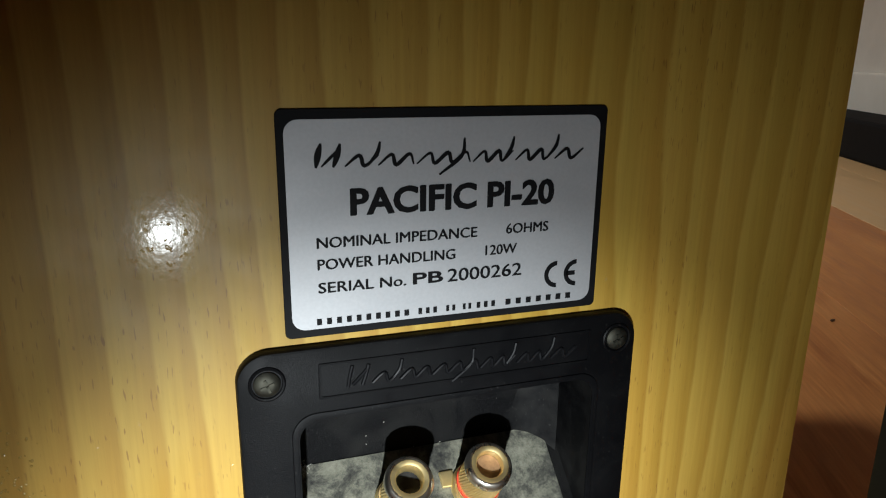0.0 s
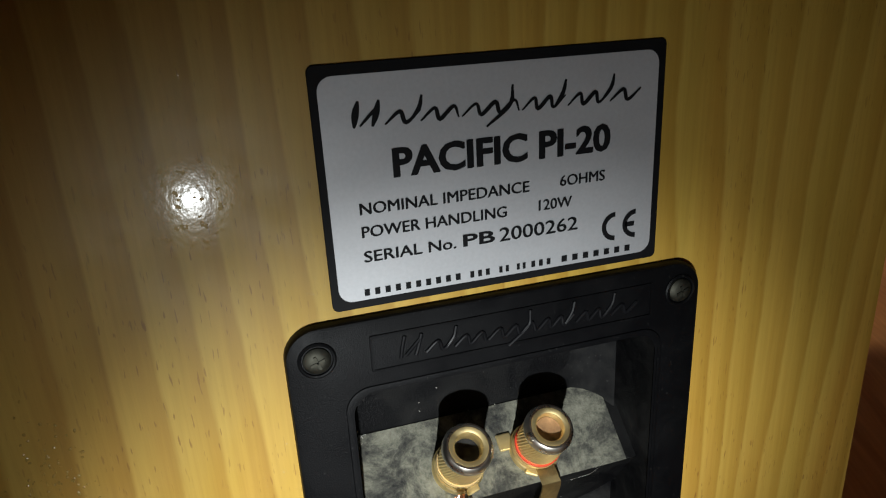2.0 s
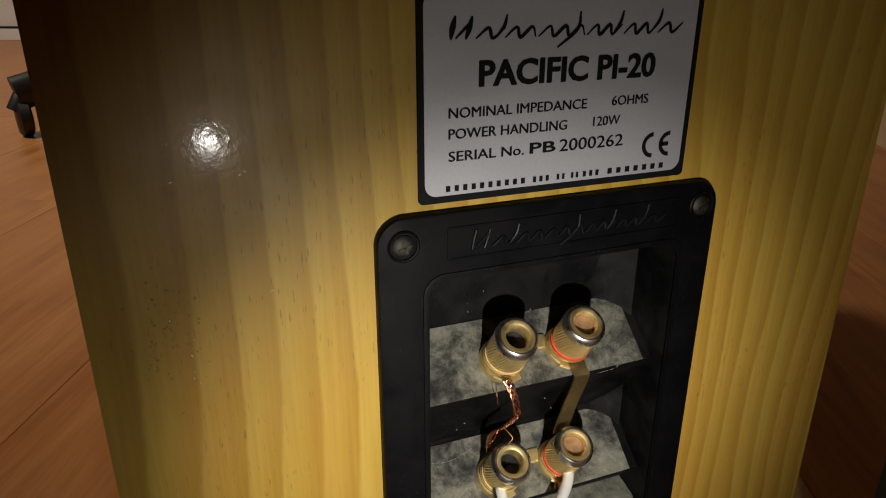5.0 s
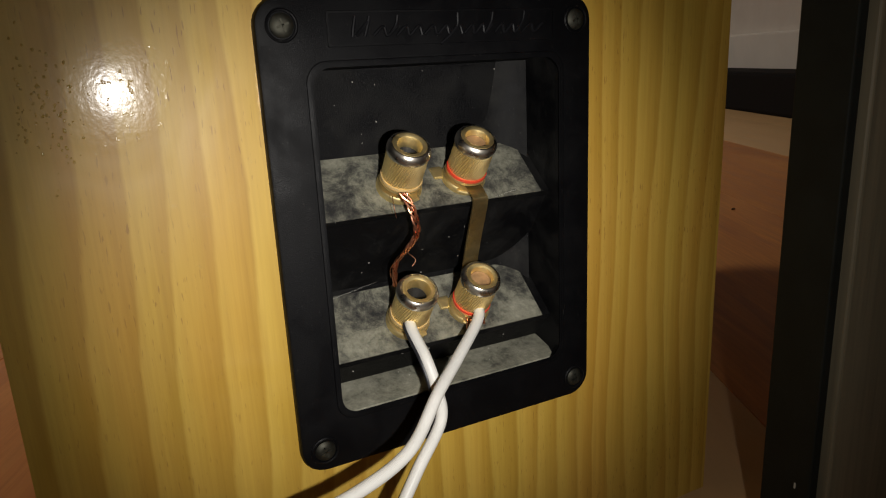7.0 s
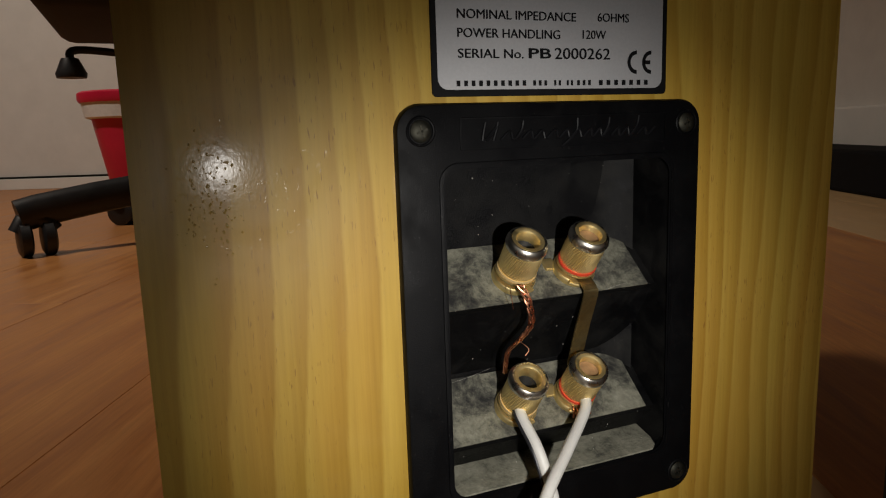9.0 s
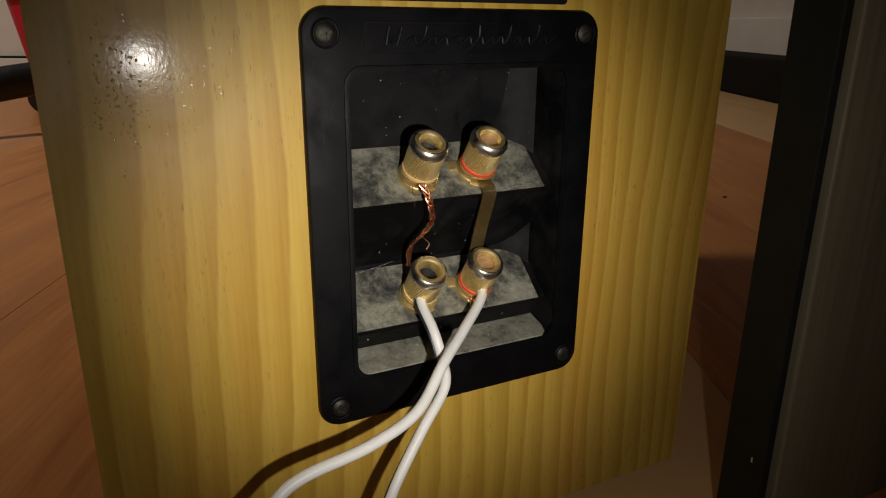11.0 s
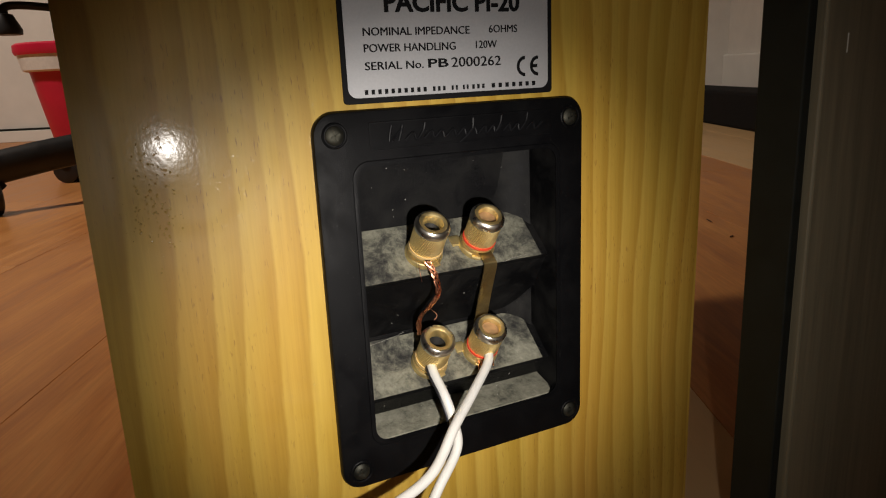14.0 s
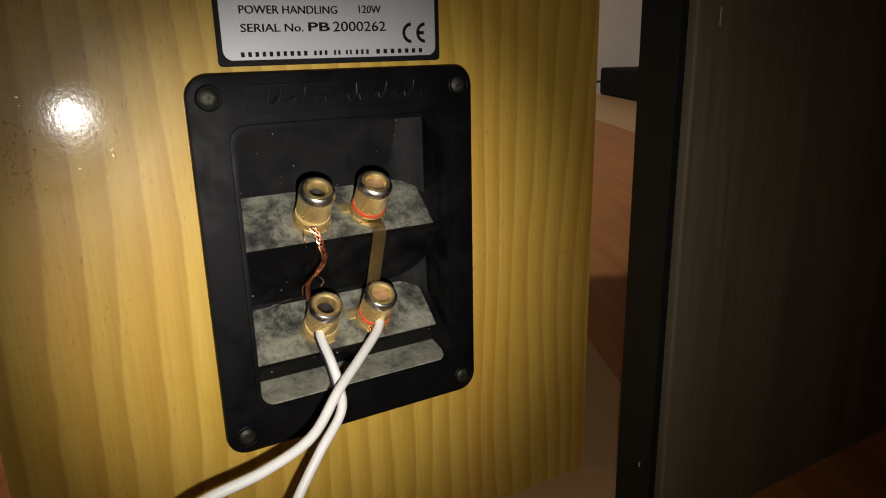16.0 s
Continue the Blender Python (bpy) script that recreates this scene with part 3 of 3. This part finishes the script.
def post(x, front_z, hot):
    at = Vector((x, 0.003 + 0.0074 * 0.7513, front_z + 0.0074 * 0.66 + 0.0001))
    z = AXIS
    xa = Vector((1, 0, 0))
    m = Matrix((xa, z.cross(xa), z)).transposed().to_4x4()
    m.translation = at
    base = part("binding_post", lathe([(0.0, 0.0), (0.0058, 0.0), (0.0060, 0.0003), (0.0060, 0.0017), (0.0057, 0.0021), (0.0036, 0.0022), (0.0036, 0.0030), (0.0, 0.0030)], 40, m), GOLD, speaker,
                "gold-plated binding post with a " + ("red" if hot else "cream") + " ring", True)
    sides, rows = 96, 9
    bm = bmesh.new()
    rings = []
    for k in range(rows):
        h = 0.0048 + (0.0128 - 0.0048) * k / (rows - 1)
        ring = []
        for s in range(sides):
            r = 0.00520 + (0.00014 if s % 2 else -0.00010) * (0 if k in (0, rows - 1) else 1)
            a = 2 * math.pi * s / sides + 0.42 * k / (rows - 1)
            ring.append(bm.verts.new(m @ Vector((r * math.cos(a), r * math.sin(a), h))))
        rings.append(ring)
    for a, b in zip(rings, rings[1:]):
        for k in range(sides):
            j = (k + 1) % sides
            bm.faces.new((a[k], a[j], b[j], b[k]))
    bm.faces.new(rings[0][::-1])
    part("knurled_barrel", bm, GOLD, base)
    part("lower_collar", lathe([(0.0040, 0.0030), (0.0053, 0.0030), (0.0056, 0.0033), (0.0056, 0.0040), (0.0040, 0.0041)], 40, m), GOLD, base, "", True)
    part("colour_ring", lathe([(0.0046, 0.0041), (0.00548, 0.0041), (0.00555, 0.0044), (0.00548, 0.0049), (0.0046, 0.0049)], 40, m), RED if hot else CREAM, base, "red ring" if hot else "cream ring", True)
    cap = part("cap", lathe([(0.0046, 0.0127), (0.00545, 0.0127), (0.00560, 0.0131), (0.00560, 0.0140), (0.00525, 0.0149), (0.0048, 0.0153), (0.0044, 0.0153), (0.0044, 0.0120)], 44, m), CHROME, base, "worn chromed cap", True)
    part("cap_top", lathe([(0.0044, 0.0150), (0.0043, 0.01535), (0.0037, 0.01535), (0.0032, 0.0151), (0.0030, 0.0146), (0.0029, 0.0118)], 44, m), GOLD, cap, "gold top ring", True)
    part("socket", lathe([(0.00288, 0.0134 if hot else 0.0119), (0.0016, 0.0131 if hot else 0.0095), (0.0, 0.0130 if hot else 0.0080)], 24, m), GOLD_BROWN if hot else DARK, base, "shallow gold-brown socket filling" if hot else "hollow socket with its shade painted near-black")
    part("solder_tag", box((-0.0016, -0.0068, 0.0013), (0.0016, -0.0045, 0.0021), 0.0003), GOLD, base).matrix_world = m @ Matrix.Rotation(radians(-28 if hot else 15), 4, "Z")
    if hot:
        part("link_tag", box((-0.0082, 0.0010, 0.0004), (-0.0046, 0.0050, 0.0013), 0.0003), GOLD, base, "pale gold link tag").matrix_world = m
        if front_z < 0.1:
            bm = bmesh.new()
            for k in range(6):
                a = -0.0026 + 0.0009 * k
                tube([m @ Vector(p) for p in ((a, -0.0030, 0.0026), (a * 1.15 - 0.0005, -0.0058, 0.0027), (a * 1.2 - 0.0010, -0.0074, 0.0018 + 0.0002 * (k % 3)))], 0.00028, 7, bm)
            part("clamped_strands", bm, COPPER, base, "bare copper strands under the ring", True)


for zf in (0.1170, 0.0800):
    post(-0.0092, zf, False)
    post(0.0098, zf, True)

# copper strands between the two plain posts
line = [(-0.0120, -0.0010, 0.1226), (-0.0104, -0.0024, 0.1180), (-0.0094, -0.0018, 0.1122), (-0.0112, 0.0010, 0.1075), (-0.0128, 0.0050, 0.1030), (-0.0120, 0.0085, 0.0960)]
spine = smooth_path(line, 14)
bm = bmesh.new()
for s in range(4):
    pts = []
    for i, p in enumerate(spine):
        a = 2 * math.pi * (s / 4 + i / 26)
        pts.append(p + Vector((math.cos(a) * (0.00095 - 0.0005 * i / len(spine)), math.sin(a) * 0.00028, 0.0)))
    tube(pts, 0.00030, 7, bm)
jumper = part("copper_jumper", bm, COPPER, speaker, "twisted bare copper strands joining two posts", True)
for pts in ([(-0.0148, -0.0005, 0.1222), (-0.0152, -0.0022, 0.1196), (-0.0146, -0.0018, 0.1168)], [(-0.0124, 0.002, 0.1062), (-0.0152, -0.001, 0.1058), (-0.0164, 0.0, 0.1036), (-0.0160, 0.001, 0.1010)],
            [(-0.0112, 0.001, 0.1070), (-0.0098, -0.001, 0.1052), (-0.0108, -0.001, 0.1036)]):
    part("stray_strand", tube(smooth_path(pts, 6), 0.00011, 6), COPPER, jumper, "", True)
# brass strip between the two red-ringed posts
bm = bmesh.new()
run = smooth_path([(0.0102, 0.0040, 0.1216), (0.0104, 0.0008, 0.1190), (0.0108, 0.0008, 0.1165), (0.0108, 0.0050, 0.1060), (0.0104, 0.0082, 0.0950)], 6)
a, b = [], []
for p in run:
    a.append((bm.verts.new(p + Vector((-0.0023, 0, 0))), bm.verts.new(p + Vector((0.0023, 0, 0)))))
    b.append((bm.verts.new(p + Vector((-0.0023, 0.0004, 0.0002))), bm.verts.new(p + Vector((0.0023, 0.0004, 0.0002)))))
for k in range(len(run) - 1):
    bm.faces.new((a[k][0], a[k][1], a[k + 1][1], a[k + 1][0]))
    bm.faces.new((b[k][0], b[k][1], b[k + 1][1], b[k + 1][0]))
    bm.faces.new((a[k][0], b[k][0], b[k + 1][0], a[k + 1][0]))
    bm.faces.new((a[k][1], b[k][1], b[k + 1][1], a[k + 1][1]))
part("brass_jumper", bm, BRASS, speaker, "tarnished brass strip joining two posts")

# lint and fine hairs caught in the recess
bm = bmesh.new()
for k in range(85):
    x, z = random.uniform(RX0 + 0.002, RX1 - 0.003), random.uniform(RZ0 + 0.002, RZ1 - 0.002)
    hit_y = 0.0172 if z > 0.131 else (0.003 + (z - 0.117) * 1.136 if z > 0.1175 else (0.0045 + (0.1155 - z) * 0.64 if z > 0.0955 else (0.003 + (z - 0.080) * 1.136 if z > 0.0805 else 0.004)))
    r = random.uniform(0.00005, 0.00017)
    m = Matrix.Translation((x, hit_y - 0.0004, z)) @ Matrix.Rotation(random.uniform(0, 3), 4, "Y")
    vs = bmesh.ops.create_icosphere(bm, subdivisions=1, radius=r)["verts"]
    for v in vs:
        v.co = m @ Vector((v.co.x * random.uniform(0.6, 1.8), v.co.y * 0.5, v.co.z))
tagged(part("lint", bm, LINT, panel, "pale specks of lint"), kind="stuff")
for pts in ([(-0.0300, 0.008, 0.0960), (-0.0250, 0.004, 0.0985), (-0.0180, 0.006, 0.0990)],
            [(0.0150, 0.000, 0.1180), (0.0200, -0.001, 0.1192), (0.0260, 0.003, 0.1180)]):
    part("hair", tube(smooth_path(pts, 6), 0.000022, 5), LINT, panel)

rng = random.Random(8)
bm = bmesh.new()
for k in range(34):
    at = Vector((rng.gauss(-0.0312, 0.0008), rng.gauss(0.0150, 0.0010), rng.gauss(0.1308, 0.0012)))
    bend = Vector((rng.uniform(-0.0012, 0.0012), rng.uniform(-0.0012, 0.0), rng.uniform(-0.001, 0.0016)))
    tube([at, at + bend * 0.5 + Vector((0.0002, 0, 0.0002)), at + bend], 0.00005, 5, bm)
tagged(part("lint_tuft", bm, LINT, panel, "pale tuft of fluff"), kind="stuff")

# ---- the speaker cable ----
CORE_A = [(0.0098, 0.004, 0.0885), (0.0079, -0.001, 0.0857), (-0.0032, -0.01, 0.0806), (-0.0136, -0.018, 0.0763), (-0.0253, -0.026, 0.0687), (-0.0402, -0.03, 0.0651), (-0.0591, -0.032, 0.0625), (-0.07, -0.034, 0.0559), (-0.105, -0.036, 0.03), (-0.15, -0.05, 0.01), (-0.22, -0.09, 0.0017), (-0.32, -0.1, 0.0017)]
CORE_B = [(-0.0105, 0.004, 0.0885), (-0.012, -0.001, 0.0865), (-0.0118, -0.008, 0.0815), (-0.0114, -0.012, 0.0755), (-0.0134, -0.0185, 0.0695), (-0.0228, -0.024, 0.0616), (-0.0317, -0.028, 0.0517), (-0.0391, -0.031, 0.0408), (-0.048, -0.034, 0.034), (-0.062, -0.042, 0.014), (-0.1, -0.07, 0.0017), (-0.2, -0.12, 0.0017), (-0.32, -0.13, 0.0017)]
cable = empty("speaker_cable", (-0.12, -0.16, 0), "white twin speaker cable clamped in the lower posts", "cable")
part("core", tube(smooth_path([Vector(p) - cable.location for p in CORE_A], 12), 0.00155, 14), SLEEVE, cable, "", True)
core = part("core", tube(smooth_path([Vector(p) - cable.location for p in CORE_B], 12), 0.00150, 14), SLEEVE, cable, "white core with a black stripe", True)
part("stripe", tube(smooth_path([Vector(p) - cable.location + Vector((-0.00135, 0.0002, -0.0003)) for p in CORE_B], 12), 0.00062, 8), STRIPE, core, "black stripe", True)

# ---- the dark board beside the loudspeaker ----
board = empty("dark_board", (0.0, 0, 0), "dark brown wooden panel with a black edge, standing beside the loudspeaker", "panel")
part("face_panel", box((0.0916, -0.0505, 0.0), (0.62, -0.0330, 0.74), 0.0008), WALNUT, board, "dark brown wood")
part("edge_strip", box((0.0872, -0.0480, 0.0), (0.0908, -0.0322, 0.74), 0.0006), EDGE, board, "black edging")
part("nick", box((0.08695, -0.0436, 0.0290), (0.0873, -0.0431, 0.0308), 0.0001), NICK, board, "pale nick")

part("nick", box((0.1010, -0.0507, 0.178), (0.1014, -0.0504, 0.1835), 0.0001), NICK, board, "pale nick")

# ---- the swivel chair ----
CX, CY = 0.03, 1.10
chair = empty("swivel_chair", (CX, CY, 0), "black swivel office chair on a five-armed base with castors", "chair")
part("gas_column", lathe([(0.0, 0.06), (0.03, 0.06), (0.03, 0.2), (0.016, 0.2), (0.016, 0.35), (0.0, 0.35)], 24), CHAIR, chair, "", True)
part("hub", lathe([(0.0, 0.06), (0.042, 0.06), (0.045, 0.075), (0.045, 0.105), (0.036, 0.118), (0.0, 0.118)], 28), CHAIR, chair, "", True)
for k in range(5):
    a = radians(198 + 72 * k)
    d = Vector((math.cos(a), math.sin(a), 0))
    leg = part("base_arm", tube([d * 0.03 + Vector((0, 0, 0.092)), d * 0.12 + Vector((0, 0, 0.09)), d * 0.22 + Vector((0, 0, 0.078)), d * 0.30 + Vector((0, 0, 0.066)), d * 0.325 + Vector((0, 0, 0.060))], 0.024, 14, None, 0.62, (0, 0, 1)), CHAIR, chair, "", True)
    side = Vector((-d.y, d.x, 0))
    c = d * 0.305 + Vector((0, 0, 0.026))
    axle = Vector((math.cos(a * 2.3 + 0.36), math.sin(a * 2.3 + 0.36), 0)) if k else Vector((0.96, 0.28, 0))
    turn = Matrix((Vector((0, 0, 1)).cross(axle), Vector((0, 0, 1)), -axle)).transposed().to_4x4()
    bm = bmesh.new()
    for s in (-1, 1):
        mm = Matrix.Translation(c + axle * 0.0155 * s) @ turn
        lathe([(0.0, -0.009), (0.021, -0.009), (0.026, -0.006), (0.026, 0.006), (0.021, 0.009), (0.0, 0.009)], 22, mm, bm)
    castor = part("castor", bm, CHAIR, chair, "", True)
    part("castor_hood", tube([c + Vector((0, 0, 0.010)) - axle * 0.023, c + Vector((0, 0, 0.026)) - axle * 0.014, c + Vector((0, 0, 0.031)), c + Vector((0, 0, 0.026)) + axle * 0.014, c + Vector((0, 0, 0.010)) + axle * 0.023], 0.0135, 12), CHAIR, castor, "", True)
part("seat", box((-0.262, -0.215, 0.340), (0.25, 0.235, 0.435), 0.034, 4), FABRIC, chair, "black padded seat", True)
lever = part("lever", tube(smooth_path([(-0.02, -0.03, 0.288), (-0.13, -0.10, 0.288), (-0.205, -0.15, 0.288), (-0.214, -0.156, 0.272)], 6), 0.0055, 10), CHAIR, chair, "thin height lever", True)
part("lever_knob", lathe([(0.0, 0.250), (0.019, 0.250), (0.020, 0.256), (0.011, 0.276), (0.0, 0.278)], 20, Matrix.Translation((-0.214, -0.156, 0))), CHAIR, lever, "black knob", True)

# ---- the bucket ----
bucket = empty("waste_bin", (-0.118, 1.74, 0), "crimson plastic waste bin with a white liner under its ring", "bin")
part("body", lathe([(0.0, 0.0), (0.060, 0.0), (0.063, 0.004), (0.101, 0.226), (0.108, 0.228), (0.108, 0.236), (0.098, 0.236), (0.060, 0.006), (0.0, 0.006)], 44), BUCKET, bucket, "", True)
part("liner", lathe([(0.104, 0.216), (0.113, 0.220), (0.119, 0.256), (0.112, 0.262), (0.102, 0.240), (0.104, 0.216)], 44), SLEEVE, bucket, "white plastic liner", True)
part("ring", lathe([(0.112, 0.256), (0.122, 0.254), (0.126, 0.262), (0.125, 0.276), (0.118, 0.280), (0.111, 0.276), (0.112, 0.256)], 44), BUCKET, bucket, "", True)
for turn in (20, 140, 260):
    c, k = math.cos(radians(turn)), math.sin(radians(turn))
    part("clip", tube([Vector((0.107 * c, 0.107 * k, 0.228)), Vector((0.118 * c, 0.118 * k, 0.244)), Vector((0.119 * c, 0.119 * k, 0.262))], 0.007, 10), BUCKET, bucket, "", True)

# ---- low black box along the side wall ----
low = room_box("floor_trunking", (0.785, 0.2, 0.0), (0.94, U1 - 0.03, 0.093), COAL, "long low black box lying along the skirting board", 0.008, "trunking", "")

# ---- bits lying on the floor ----
GRIT = plain("dark_grit", (0.07, 0.035, 0.018), 0.8, 0.3, 900, 0.3)


def floor_bit(name, x, y, turn, length, width, label):
    rng = random.Random(length * 1e5)
    bm = bmesh.new()
    rings = []
    for k in range(6):
        a = k / 5
        w = width * (0.35 + 0.65 * math.sin(math.pi * (0.12 + 0.76 * a))) * rng.uniform(0.8, 1.15)
        rings.append([bm.verts.new((length * (a - 0.5), w * math.cos(q), width * 0.5 + w * 0.5 * math.sin(q))) for q in (2 * math.pi * n / 7 for n in range(7))])
    for a, b in zip(rings, rings[1:]):
        for q in range(7):
            bm.faces.new((a[q], a[(q + 1) % 7], b[(q + 1) % 7], b[q]))
    bm.faces.new(rings[0][::-1])
    bm.faces.new(rings[-1])
    ob = part(name, bm, GRIT, None, "", True)
    ob.matrix_world = pose(x, y, 0, 0, 0, turn)
    return tagged(ob, label, "debris")


floor_bit("splinter", 0.510, 0.372, 62, 0.017, 0.0011, "thin dark splinter lying on the laminate floor")
floor_bit("crumb", 0.471, 0.306, 20, 0.0062, 0.0016, "small dark crumb lying on the laminate floor")

# ---- floor planks ----
PW, PL = 0.192, 1.28
plank_mesh = {}
row = 0
v = V0
while v < V1:
    u = U0 - (row * 0.43 % PL)
    while u < U1:
        a0, a1 = max(u, U0), min(u + PL, U1)
        w = min(PW, V1 - v)
        # row 13 has torchlight put into its colour; 16 and 17 are simply lighter
        pale = row in (13, 16, 17)
        key = (round(a1 - a0, 3), round(w, 3), pale)
        if a1 - a0 > 0.02 and w > 0.01:
            if key not in plank_mesh:
                b_ = box((0.0001, 0.0001, -0.009), (key[0] - 0.0001, key[1] - 0.0001, 0.0), 0.0004, 1)
                ob = part("plank", b_, BRIGHTENED if pale else LAMINATE, floor)
                plank_mesh[key] = ob.data
            else:
                ob = new("plank", plank_mesh[key])
                ob.parent = floor
            # local x runs along U, local y along V mirrored
            ob.matrix_world = Matrix.Translation(room(a0, v + w)) @ Matrix.Rotation(radians(TURN), 4, "Z")
        u += PL
    v += PW
    row += 1
